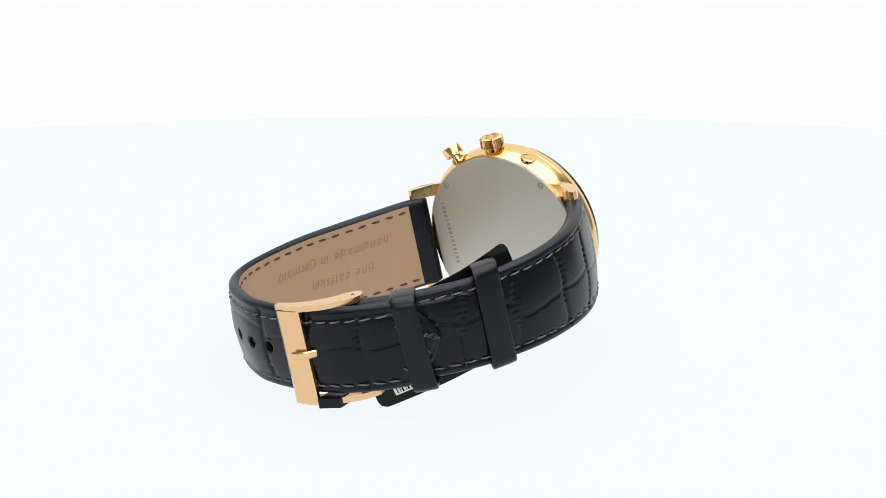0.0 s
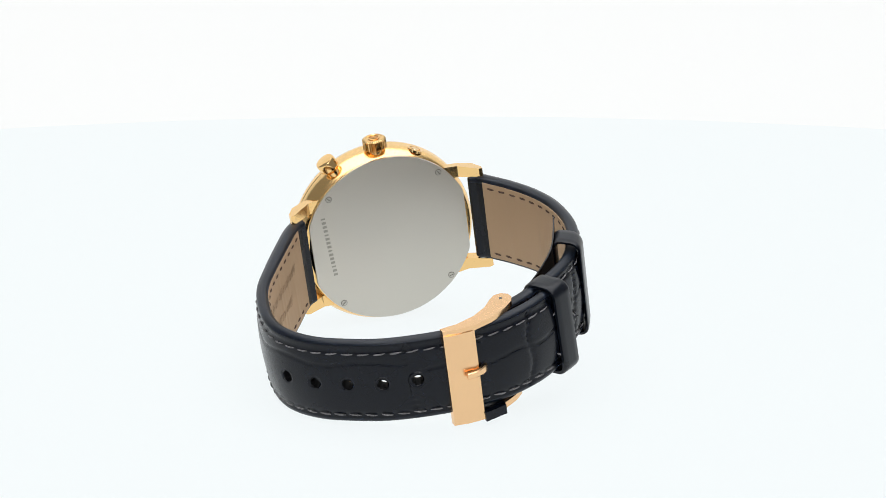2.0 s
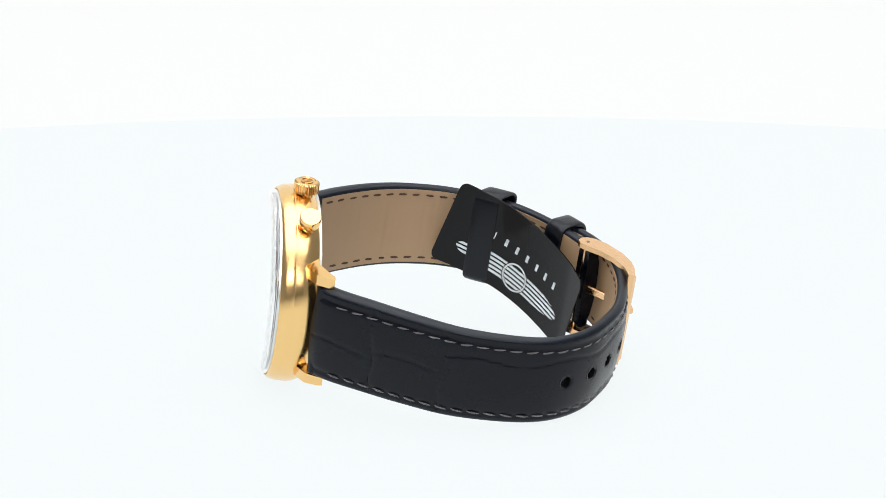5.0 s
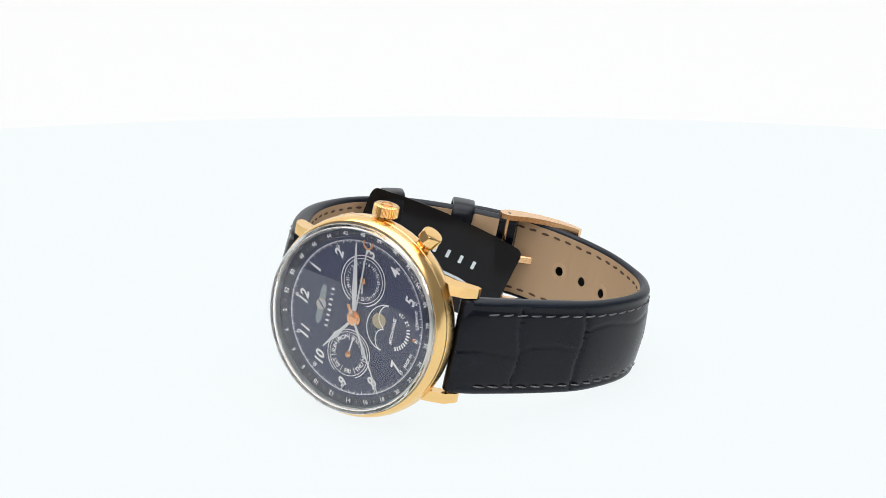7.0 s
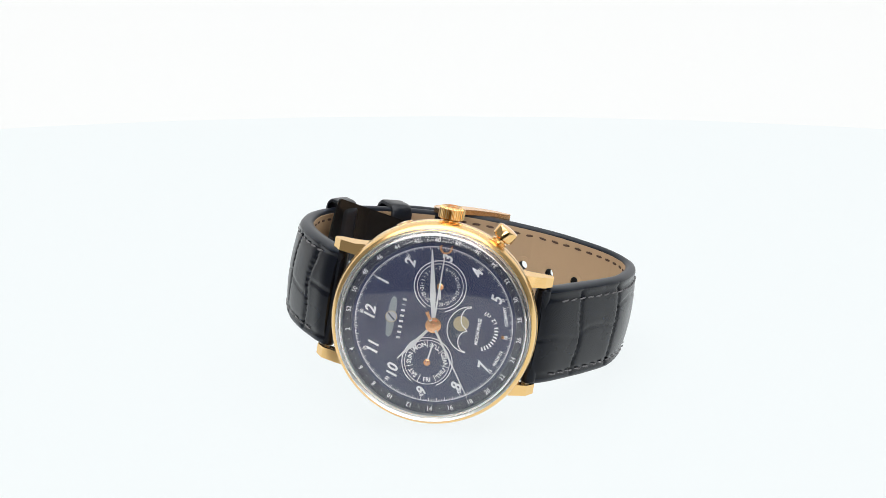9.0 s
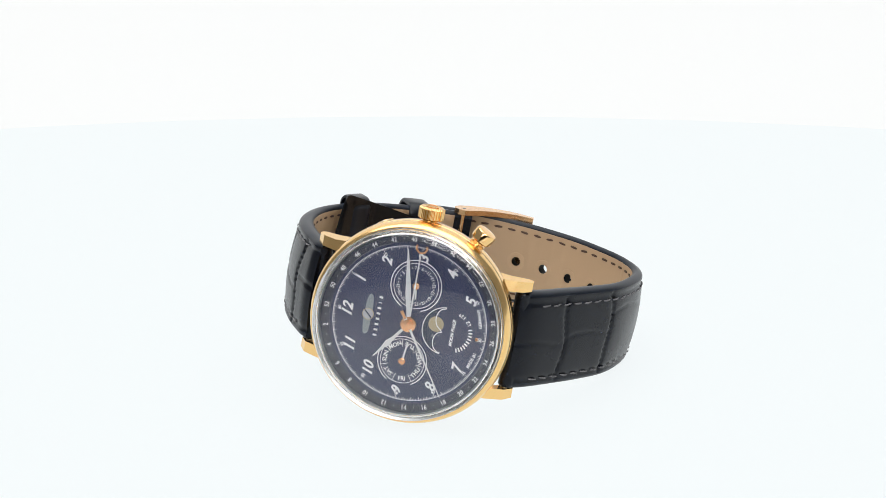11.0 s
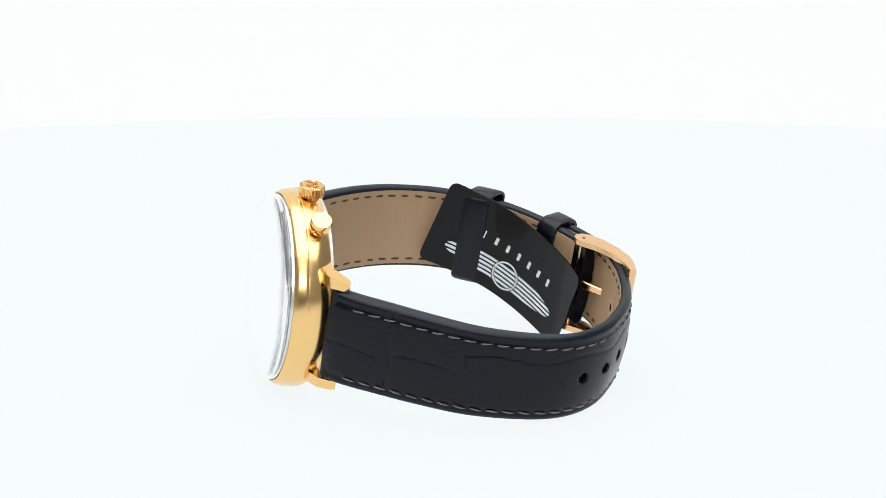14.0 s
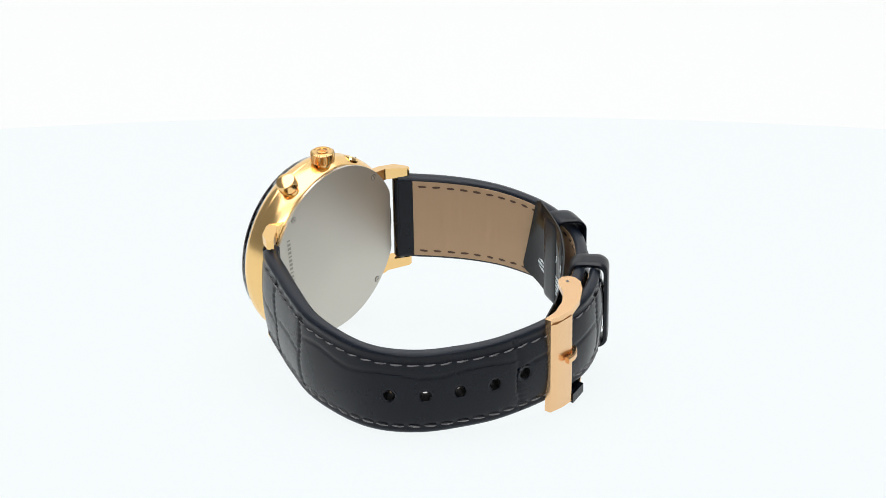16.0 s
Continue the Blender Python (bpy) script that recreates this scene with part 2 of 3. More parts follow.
def crown():
    bm = bmesh.new()
    n = 30
    prof = [(0, 18.6), (1.5, 18.6), (1.5, 19.9), (2.05, 19.95), (2.35, 20.2), (2.35, 22.1), (2.1, 22.4), (1.75, 22.45), (1.7, 22.35), (0, 22.4)]
    m = n * 4
    rings = []
    for r, z in prof:
        ring = []
        for i in range(m):
            tooth = (0.16 if i % 4 in (1, 2) else -0.06) if r > 2.2 else 0
            a = 2 * math.pi * i / m
            ring.append(bm.verts.new(((max(r, 0.01) + tooth) * math.cos(a), (max(r, 0.01) + tooth) * math.sin(a), z)))
        rings.append(ring)
    for a, b in zip(rings, rings[1:]):
        for i in range(m):
            bm.faces.new((a[i], a[(i + 1) % m], b[(i + 1) % m], b[i]))
    turn = Matrix.Translation((0, -0.1, -4.9)) @ Matrix.Rotation(math.pi / 2, 4, "Y")
    c = part("crown", moved(bm, turn), GOLD, watch, "fluted gold winding crown")
    emblem = lathe([(1.05, 22.4), (1.05, 22.52), (1.25, 22.52), (1.25, 22.4)], 40, True)
    part("emblem_ring", moved(emblem, turn), GOLD, c)
    for k in (-0.28, 0, 0.28):
        bar = prism([(-0.75, k - 0.07), (0.75, k - 0.07), (0.75, k + 0.07), (-0.75, k + 0.07)], 22.36, 22.5)
        part("emblem_bar", moved(bar, turn @ Matrix.Rotation(0.6, 4, "Z")), GOLD, c)
    turn = Matrix.Translation((0, CY, -4.9)) @ Matrix.Rotation(radians(-28.5), 4, "Z") @ Matrix.Rotation(math.pi / 2, 4, "Y")
    p = part("pusher", moved(lathe([(0, 18.8), (1.55, 18.8), (1.55, 19.95), (1.1, 20.0), (1.1, 20.5), (1.85, 20.55), (2.1, 20.8), (2.1, 22.5), (1.95, 22.78), (1.6, 22.86), (0, 22.95)], 56), turn),
             GOLD, watch, "round gold push button")
    turn = Matrix.Translation((0, CY, -4.9)) @ Matrix.Rotation(radians(27), 4, "Z") @ Matrix.Rotation(math.pi / 2, 4, "Y")
    part("corrector", moved(lathe([(0, 19.9), (0.85, 19.88), (0.95, 19.6), (1.15, 19.6), (1.2, 19.86), (1.6, 19.78), (1.7, 19.3)], 40), turn), GOLD, watch, "flush gold corrector button")


def strap(name, points, thick, half, centre, croc, parent, label, skip=(0, 0), tip=0.0, holes=(), sink=0.5):
    """A padded leather strap along a curve of its outer face in y and z. thick, half: functions of the length run."""
    s, place, way = spline(points, 0.45)
    total = s[-1]
    out = np.stack([way[:, 1], -way[:, 0]], 1)
    if np.mean(np.sum(out * (place - np.array([0, -38.0])), axis=1)) < 0:
        out = -out
    nx = 46
    bm = bmesh.new()
    body = []
    for i, run in enumerate(s):
        w, d = half(run), thick(run)
        if tip and total - run < tip:
            w *= max(0.02, math.sin(math.pi / 2 * min(1, (total - run + 0.05) / tip)) ** 0.8)
        row = []
        r = 1.25
        for k in range(nx + 1):
            u = -1 + 2 * k / nx
            x = w * u
            to_edge = w - abs(x)
            drop = 0.0 if to_edge > r else r - math.sqrt(max(0, r * r - (r - to_edge) ** 2))
            lift = croc(run, x, w) if to_edge > 1.0 else 0
            seam = -0.2 * math.exp(-((to_edge - 1.95) / 0.5) ** 2)
            swell = 0.65 * max(0, 1 - (x / (w - 1.6)) ** 2)
            p = place[i] + out[i] * (-min(drop, d * 0.45) + lift + seam + swell - sink)
            row.append(bm.verts.new((centre(run) + x, p[0], p[1])))
        r = 0.75
        for k in range(nx + 1):
            u = 1 - 2 * k / nx
            x = w * u
            to_edge = w - abs(x)
            drop = 0.0 if to_edge > r else r - math.sqrt(max(0, r * r - (r - to_edge) ** 2))
            p = place[i] - out[i] * (d - min(drop, d * 0.45))
            row.append(bm.verts.new((centre(run) + x, p[0], p[1])))
        body.append(row)
    m = len(body[0])
    spots = [(float(s[int(np.argmin(np.hypot(place[:, 0] - y, place[:, 1] - z)))]), x) for x, y, z in holes]

    def punched(run, x):
        return any((run - r) ** 2 + (x - c) ** 2 < 1.25 ** 2 for r, c in spots)
    for i, (a, b) in enumerate(zip(body, body[1:])):
        for k in range(m):
            middle = (a[k].co.x + b[(k + 1) % m].co.x) / 2
            if punched((s[i] + s[i + 1]) / 2, middle):
                continue
            f = bm.faces.new((a[k], a[(k + 1) % m], b[(k + 1) % m], b[k]))
            f.material_index = 1 if min(k % (nx + 1), nx - k % (nx + 1)) < 3 else 0
    bm.faces.new(body[0])
    bm.faces.new(body[-1][::-1])
    ob = part(name, bm, LEATHER, parent, label, smooth=60)
    ob.data.materials.append(EDGE)
    # tan lining
    bm = bmesh.new()
    rows = []
    rng = random.Random(len(points))
    creases = [(rng.uniform(5, total - 5), rng.uniform(0.2, 0.6), rng.uniform(0.04, 0.12), rng.uniform(-6, 6), rng.uniform(3, 9)) for _ in range(26)]
    for i, run in enumerate(s):
        if run < skip[0] or run > total - skip[1]:
            continue
        w, d = half(run) - 0.75, thick(run)
        if tip and total - run < tip:
            w = max(0.1, half(run) * math.sin(math.pi / 2 * (total - run + 0.05) / tip) - 0.75)
        p0, p1 = place[i] - out[i] * (d - 0.1), place[i] - out[i] * (d + 0.08)
        across = [-w] + [(-w + 0.1) + (2 * w - 0.2) * k / 40 for k in range(41)] + [w]
        fold = lambda x: sum(h * math.exp(-((run - c - 0.04 * x) / b) ** 2 - ((x - mid) / wide) ** 2) for c, b, h, mid, wide in creases)
        rows.append((run, [bm.verts.new((centre(run) + x, *(p0 if abs(x) == w else p1 - out[i] * fold(x)))) for x in across]))
    for (r0, a), (r1, b) in zip(rows, rows[1:]):
        for k in range(42):
            if not punched((r0 + r1) / 2, (a[k].co.x + b[k + 1].co.x) / 2):
                bm.faces.new((a[k], a[k + 1], b[k + 1], b[k]))
    if rows:
        part("lining", bm, LINING, ob, "tan calfskin strap lining")

    def at(run):
        run = min(total, max(0.0, run))
        mix = lambda table: np.array([np.interp(run, s, table[:, k]) for k in (0, 1)])
        return 0, mix(place), mix(way), mix(out)
    return ob, at, total


def stitch_mesh(radius=0.18):
    bm = bmesh.new()
    n = 8
    rings = []
    for y in (-1.2, -1.05, -0.5, 0, 0.5, 1.05, 1.2):
        r = radius * math.sqrt(max(0.02, 1 - (abs(y) / 1.22) ** 3))
        rings.append([bm.verts.new((r * math.cos(2 * math.pi * k / n), y, r * 0.75 * math.sin(2 * math.pi * k / n) - 0.12 * abs(y) ** 2)) for k in range(n)])
    for a, b in zip(rings, rings[1:]):
        for k in range(n):
            bm.faces.new((a[k], a[(k + 1) % n], b[(k + 1) % n], b[k]))
    bm.faces.new(rings[0][::-1])
    bm.faces.new(rings[-1])
    return bm


def frame_at(x, p, way, out):
    """A pose in the watch: x across the strap, y along it, z out of it."""
    a, b, c = Vector((1, 0, 0)), Vector((0, way[0], way[1])), Vector((0, out[0], out[1]))
    if a.cross(b).dot(c) < 0:
        a = -a
    m = Matrix((a, b, c)).transposed().to_4x4()
    m.translation = Vector((x, p[0], p[1])) * MM
    return m


def sew(ob, at, half, thick, centre, first, last, pitch, inner=None, depth=0.28, inset=(1.95, 1.95)):
    piece = None
    for side in (-1, 1):
        run = first
        while run < last:
            i, p, way, out = at(run)
            x = centre(run) + side * (half(run) - inset[side > 0])
            m = frame_at(x, p - out * depth, way, out) @ Matrix.Rotation(radians(random.uniform(-4, 4) + 5 * side), 4, "Z")
            if piece is None:
                piece = part("stitch", stitch_mesh(), THREAD, ob)
                piece.matrix_basis = m
            else:
                again(piece, m)
            run += pitch
    if inner:
        piece = None
        for side in (-1, 1):
            run = inner[0]
            while run < inner[1]:
                i, p, way, out = at(run)
                x = centre(run) + side * (half(run) - 2.0)
                m = frame_at(x, p - out * (thick(run) + 0.06), way, -out) @ Matrix.Rotation(radians(random.uniform(-6, 6)), 4, "Z")
                if piece is None:
                    piece = part("lining_stitch", stitch_mesh(0.27), BROWN_THREAD, ob)
                    piece.matrix_basis = m
                else:
                    again(piece, m)
                run += pitch


def crocodile(seed, bars, lines=()):
    """Relief of large scales: bars across the strap at given lengths, and a broken line along its middle."""
    rng = random.Random(seed)
    waves = [(rng.uniform(-1.2, 1.2), rng.uniform(0.5, 1.1), rng.uniform(0, 6), rng.uniform(-2.5, 2.5)) for _ in bars]

    def lift(run, x, w):
        h = 0.0
        near = 99
        for b, (slant, amp, phase, mid) in zip(bars, waves):
            d = run - (b + slant * x / w + amp * math.sin(x * 0.55 + phase) * 0.5)
            near = min(near, abs(d))
            h -= 0.32 * math.exp(-(d / 0.30) ** 2)
            h -= 0.19 * math.exp(-(d / 1.0) ** 2) * (0.5 + 0.5 * math.sin(x * 5.2 + phase))
        k = sum(1 for b in bars if b < run)
        mid = lines[k] if k < len(lines) else waves[min(k, len(waves) - 1)][3] * 0.8
        d = x - mid - 0.5 * math.sin(run * 0.35 + k)
        h -= 0.26 * math.exp(-(d / 0.28) ** 2) * min(1, near / 1.5)
        return h
    return lift


LONG = ((-20.3, -6.3), (-22.2, -7.61), (-24.42, -10.44), (-27.43, -15.6), (-31.69, -23.23), (-35.77, -31.81), (-37.74, -40.95), (-37.93, -48.45), (-36.15, -54.43),
        (-32.27, -59.97), (-27.01, -64.2), (-21.16, -67.72), (-14.73, -69.93), (-8.31, -71.24), (-2.81, -71.56), (3.68, -71.07), (10.45, -68.68), (16.3, -65.1), (21.56, -61.72))
SHORT = ((20.3, -6.3), (22, -7.59), (23.8, -10.34), (26.5, -14.8), (29.3, -21.1), (31.0, -28.0), (31.2, -35.5), (30.25, -41.6), (28.0, -47.6),
        (24.7, -53.6), (19.52, -58.85), (13.57, -63.03), (7.62, -66.12), (3.63, -67.47))


HOLES = ((0.19, -36.15, -54.23), (0.37, -32.18, -59.77), (0.51, -26.92, -64.1), (0.59, -21.07, -67.62), (0.85, -14.63, -69.93), (0.9, -8.01, -71.34))


def ease(a, b, t):
    t = max(0, min(1, t))
    return a + (b - a) * t * t * (3 - 2 * t)


def straps():
    half6 = lambda r: ease(9.72, 8.9, r / 80)
    thick6 = lambda r: 3.6 if r < 8 else ease(3.6, 2.7, (r - 8) / 40)
    mid6 = lambda r: ease(-0.05, 0.65, (r - 15) / 65)
    long_strap, at6, len6 = strap("hole_strap", LONG, thick6, half6, mid6, crocodile(3, (13.5, 28, 79, 92, 104), (-0.6, 0.5, 4.3, 2.0)), watch,
                                  "dark navy crocodile-grained leather strap with holes", (4.5, 1.0), 9.0, HOLES)
    sew(long_strap, at6, half6, thick6, mid6, 6.5, len6 - 9, 3.2, (6.5, len6 - 10), inset=(2.0, 2.6))
    piece = next(o for o in long_strap.children if o.name.startswith("stitch"))
    for back, x, turn in ((7.4, 4.9, 40), (5.2, 3.1, 42), (3.4, 1.2, 42), (7.4, -4.9, -40), (5.2, -3.1, -42), (3.4, -1.2, -42)):
        i, p, way, out = at6(len6 - back)
        again(piece, frame_at(0.4 + x, p + out * 0.22, way, out) @ Matrix.Rotation(radians(turn), 4, "Z"))
    half12 = lambda r: ease(9.75, 9.0, r / 60)
    thick12 = lambda r: 3.4 if r < 8 else ease(3.4, 2.6, (r - 8) / 30)
    mid12 = lambda r: ease(0.2, 0.6, r / 60)
    short_strap, at12, len12 = strap("buckle_strap", SHORT, thick12, half12, mid12, crocodile(8, (8, 19, 30, 43, 55, 66)), watch,
                                     "dark navy crocodile-grained leather strap with buckle", (4.5, 4.0), sink=0.15)
    sew(short_strap, at12, half12, thick12, mid12, 6.5, len12 - 16, 3.2, (6.5, len12 - 12), 0.0)
    # holes, dark tunnels seen on both faces
    piece = None
    for hx, y, z in HOLES:
        run = min((k * 0.25 for k in range(int(len6 * 4))), key=lambda r: float(np.hypot(*(at6(r)[1] - np.array([y, z])))))
        i, p, way, out = at6(run)
        m = frame_at(hx, p, way, out)
        bm = lathe([(1.04, 0.02), (0.98, -0.4), (0.98, -2.7)], 28)
        if piece is None:
            piece = part("hole", bm, HOLE, long_strap, "punched strap hole")
            piece.matrix_basis = m
            rim = part("hole_rim", lathe([(2.05, -2.7), (1.95, -2.85), (1.04, -2.85), (0.97, -2.65)], 28), LINING, long_strap, "tan rim of a strap hole")
            rim.matrix_basis = m
            collar = part("hole_collar", lathe([(1.85, -0.05), (1.68, 0.15), (1.4, 0.12), (1.12, -0.08), (0.99, -0.4)], 28), LEATHER, long_strap)
            collar.matrix_basis = m
        else:
            bm.free()
            again(piece, m)
            again(rim, m)
            again(collar, m)
    return at6, len6, at12, len12


HOLE = material("raw_dark_leather", (0.003, 0.003, 0.0035), 0.7, Specular_IOR_Level=0.15)
case()
crown()
at6, len6, at12, len12 = straps()


# ---- buckle and keepers ----
def buckle():
    arm = [(-10.0, -71.2), (-9.9, -72.5), (-7.0, -73.1), (-3.8, -73.1), (0.2, -71.8), (3.8, -69.6), (5.8, -67.6), (6.4, -66.0), (6.1, -64.6),
           (5.0, -63.7), (3.6, -63.8), (2.4, -64.9), (0.4, -67.4), (-2.6, -69.6), (-6.5, -71.0)]
    for x0, x1 in ((9.3, 10.4), (-10.2, -8.95)):
        bm = prism([(y, z) for y, z in arm], x0, x1)
        bm.transform(Matrix(((0, 0, 1, 0), (1, 0, 0, 0), (0, 1, 0, 0), (0, 0, 0, 1))))
        bevelled(bm, 0.22, 2, 40)
        a = part("buckle_arm", bm, ROSE, clasp)
        pin = lathe([(0, 0), (0.34, 0), (0.34, 0.05), (0, 0.05)], 16)
        side = 1 if x0 > 0 else -1
        part("pin_end", moved(pin, Matrix.Translation((x1 + 0.01 if side > 0 else x0 - 0.06, 4.3, -65.6)) @ Matrix.Rotation(math.pi / 2, 4, "Y")), ETCHED, clasp)
    bm = prism([(-10.0, -71.3), (-9.9, -72.5), (-9.0, -73.15), (-4.6, -73.35), (-3.8, -73.0), (-3.75, -72.3), (-6.5, -72.2)], -9.2, 9.4)
    bm.transform(Matrix(((0, 0, 1, 0), (1, 0, 0, 0), (0, 1, 0, 0), (0, 0, 0, 1))))
    part("buckle_plate", bevelled(bm, 0.3, 3, 40), ROSE, clasp, "flat brushed rose-gold buckle plate")
    part("hinge_bar", moved(lathe([(0, -9.4), (0.6, -9.4), (0.6, 9.3), (0, 9.3)], 20), Matrix.Translation((0, 4.3, -65.6)) @ Matrix.Rotation(math.pi / 2, 4, "Y")), ROSE, clasp)
    bm = prism([(-3.7, -73.3), (0.9, -72.3), (1.0, -68.5), (-3.7, -69.3)], -10.75, -8.8)
    bm.transform(Matrix(((0, 0, 1, 0), (1, 0, 0, 0), (0, 1, 0, 0), (0, 0, 0, 1))))
    part("sleeve", bevelled(bm, 0.55, 3, 40), LEATHER, clasp, "short black sleeve on the buckle arm")
    # tongue: a bent flat bar
    s, place, way = spline(((4.9, -65.0), (3.2, -66.2), (1.0, -68.0), (-1.4, -70.4), (-2.9, -72.9), (-4.8, -73.9), (-6.6, -74.0)), 0.35)
    bm = bmesh.new()
    rows = []
    for i in range(len(s)):
        o = np.array([way[i][1], -way[i][0]])
        w, h = 0.85 * (1 - 0.25 * (i / len(s)) ** 3), 0.5
        rows.append([bm.verts.new((0.6 + a * w, *(place[i] + o * b * h))) for a, b in ((-1, -0.6), (-0.7, -1), (0.7, -1), (1, -0.6), (1, 0.6), (0.7, 1), (-0.7, 1), (-1, 0.6))])
    for a, b in zip(rows, rows[1:]):
        for k in range(8):
            bm.faces.new((a[k], a[(k + 1) % 8], b[(k + 1) % 8], b[k]))
    bm.faces.new(rows[0])
    bm.faces.new(rows[-1][::-1])
    part("tongue", bm, ROSE, clasp, "rose-gold buckle tongue")


def keeper(run, low, high, w, length, lean, label, middle=0.4, t=0.9, tilt=0.0):
    """A leather loop round the strap: low and high count outwards from the short strap's outer face."""
    i, p, way, out = at12(run)
    corner = 1.5
    path = []
    for cx, cz, a0 in ((w - corner, high - corner, 0), (-w + corner, high - corner, 90), (-w + corner, low + corner, 180), (w - corner, low + corner, 270)):
        for k in range(7):
            a = radians(a0 + 15 * k)
            path.append((cx, cz, math.cos(a), math.sin(a)))
    bm = bmesh.new()
    rings = []
    section = [(-0.5, 0.15), (-0.46, 0.0), (0.46, 0.0), (0.5, 0.15), (0.5, 0.8), (0.44, 1.0), (0.2, 1.06), (-0.2, 1.06), (-0.44, 1.0), (-0.5, 0.8)]
    for cx, cz, ca, sa in path:
        ring = []
        for u, v in section:
            r = corner + v * t
            x, z = cx + ca * r, cz + sa * r
            ring.append(bm.verts.new((x, u * length + lean * x / w + tilt * ((z - low) / (high - low) - 0.4), z)))
        rings.append(ring)
    n = len(section)
    for a, b in zip(rings, rings[1:] + rings[:1]):
        for k in range(n):
            bm.faces.new((a[k], a[(k + 1) % n], b[(k + 1) % n], b[k]))
    ob = part("keeper", bm, KEEPER, watch, label, 50)
    m = frame_at(middle, p, way, out)
    ob.matrix_basis = m
    return ob


clasp = new("buckle")
clasp.parent = watch
clasp.matrix_basis = mm(0.15, 0.62, 0.75)
tagged(clasp, "brushed rose-gold pin buckle")
buckle()
RUN1 = min((k * 0.25 for k in range(int(len12 * 4))), key=lambda r: float(np.hypot(*(at12(r)[1] - np.array([15.4, -61.9])))))
RUN2 = min((k * 0.25 for k in range(int(len12 * 4))), key=lambda r: float(np.hypot(*(at12(r)[1] - np.array([26.3, -50.3])))))
keeper(RUN1, -2.75, 3.3, 9.05, 4.7, 0.5, "fixed dark leather strap loop")
keeper(RUN2 - 1.1, -4.6, 0.2, 9.9, 5.4, 0.1, "loose dark leather strap loop holding the tag", 0.9, 0.66, 1.9)


# ---- writing ----
def lettering(name, body, size, mat, parent, m, shear=0.0, bold=0.0, wide=1.0, raise_by=0.02):
    """A printed word as a thin mesh: m places its middle, in mm."""
    cu = bpy.data.curves.new(name, "FONT")
    cu.body, cu.size, cu.shear, cu.offset = body, size, shear, bold
    cu.align_x, cu.align_y, cu.extrude, cu.resolution_u = "CENTER", "CENTER", raise_by, 3
    tmp = bpy.data.objects.new(name, cu)
    scene.collection.objects.link(tmp)
    deps = bpy.context.evaluated_depsgraph_get()
    me = bpy.data.meshes.new_from_object(tmp.evaluated_get(deps))
    bpy.data.objects.remove(tmp)
    bpy.data.curves.remove(cu)
    xs = [v.co.y for v in me.vertices]
    drop = (max(xs) + min(xs)) / 2 if xs else 0
    me.transform(Matrix.Scale(MM, 4) @ m @ Matrix.Diagonal((wide, 1, 1, 1)) @ Matrix.Translation((0, -drop, 0)))
    me.materials.clear()
    me.materials.append(mat)
    ob = new(name, me)
    ob.parent = parent
    return ob


DZ = -1.38                         # the dial's face
DC = -0.55                         # the dial's middle on the y axis


def on_dial(clock, r, upright=False, cx=0.0, cy=0.0, z=0.03):
    """A place at a clock angle in degrees; the foot turns to the middle above, and outwards below."""
    a = radians(clock)
    x, y = cx + r * math.sin(a), DC + cy + r * math.cos(a)
    turn = 0 if upright else (-clock if math.cos(a) > -0.02 else 180 - clock)
    return Matrix.Translation((x, y, DZ + z)) @ Matrix.Rotation(radians(turn), 4, "Z")


def arc(r0, r1, a0, a1, z0, z1, cx=0.0, cy=0.0):
    """A flat ring piece between two clock angles."""
    n = max(8, int(abs(a1 - a0) / 4))
    bm = bmesh.new()
    rows = []
    for i in range(n + 1):
        a = radians(a0 + (a1 - a0) * i / n)
        rows.append([bm.verts.new((cx + r * math.sin(a), DC + cy + r * math.cos(a), z)) for r, z in ((r0, z0), (r0, z1), (r1, z1), (r1, z0))])
    for a, b in zip(rows, rows[1:]):
        for k in range(4):
            bm.faces.new((a[k], a[(k + 1) % 4], b[(k + 1) % 4], b[k]))
    return bm


def tick(bm, clock, r0, r1, w, z, cx=0.0, cy=0.0):
    a = radians(clock)
    d, e = (math.sin(a), math.cos(a)), (math.cos(a), -math.sin(a))
    pts = [(cx + d[0] * r + e[0] * k * w / 2, DC + cy + d[1] * r + e[1] * k * w / 2) for r, k in ((r0, -1), (r0, 1), (r1, 1), (r1, -1))]
    prism(pts, z, z + 0.02, bm)


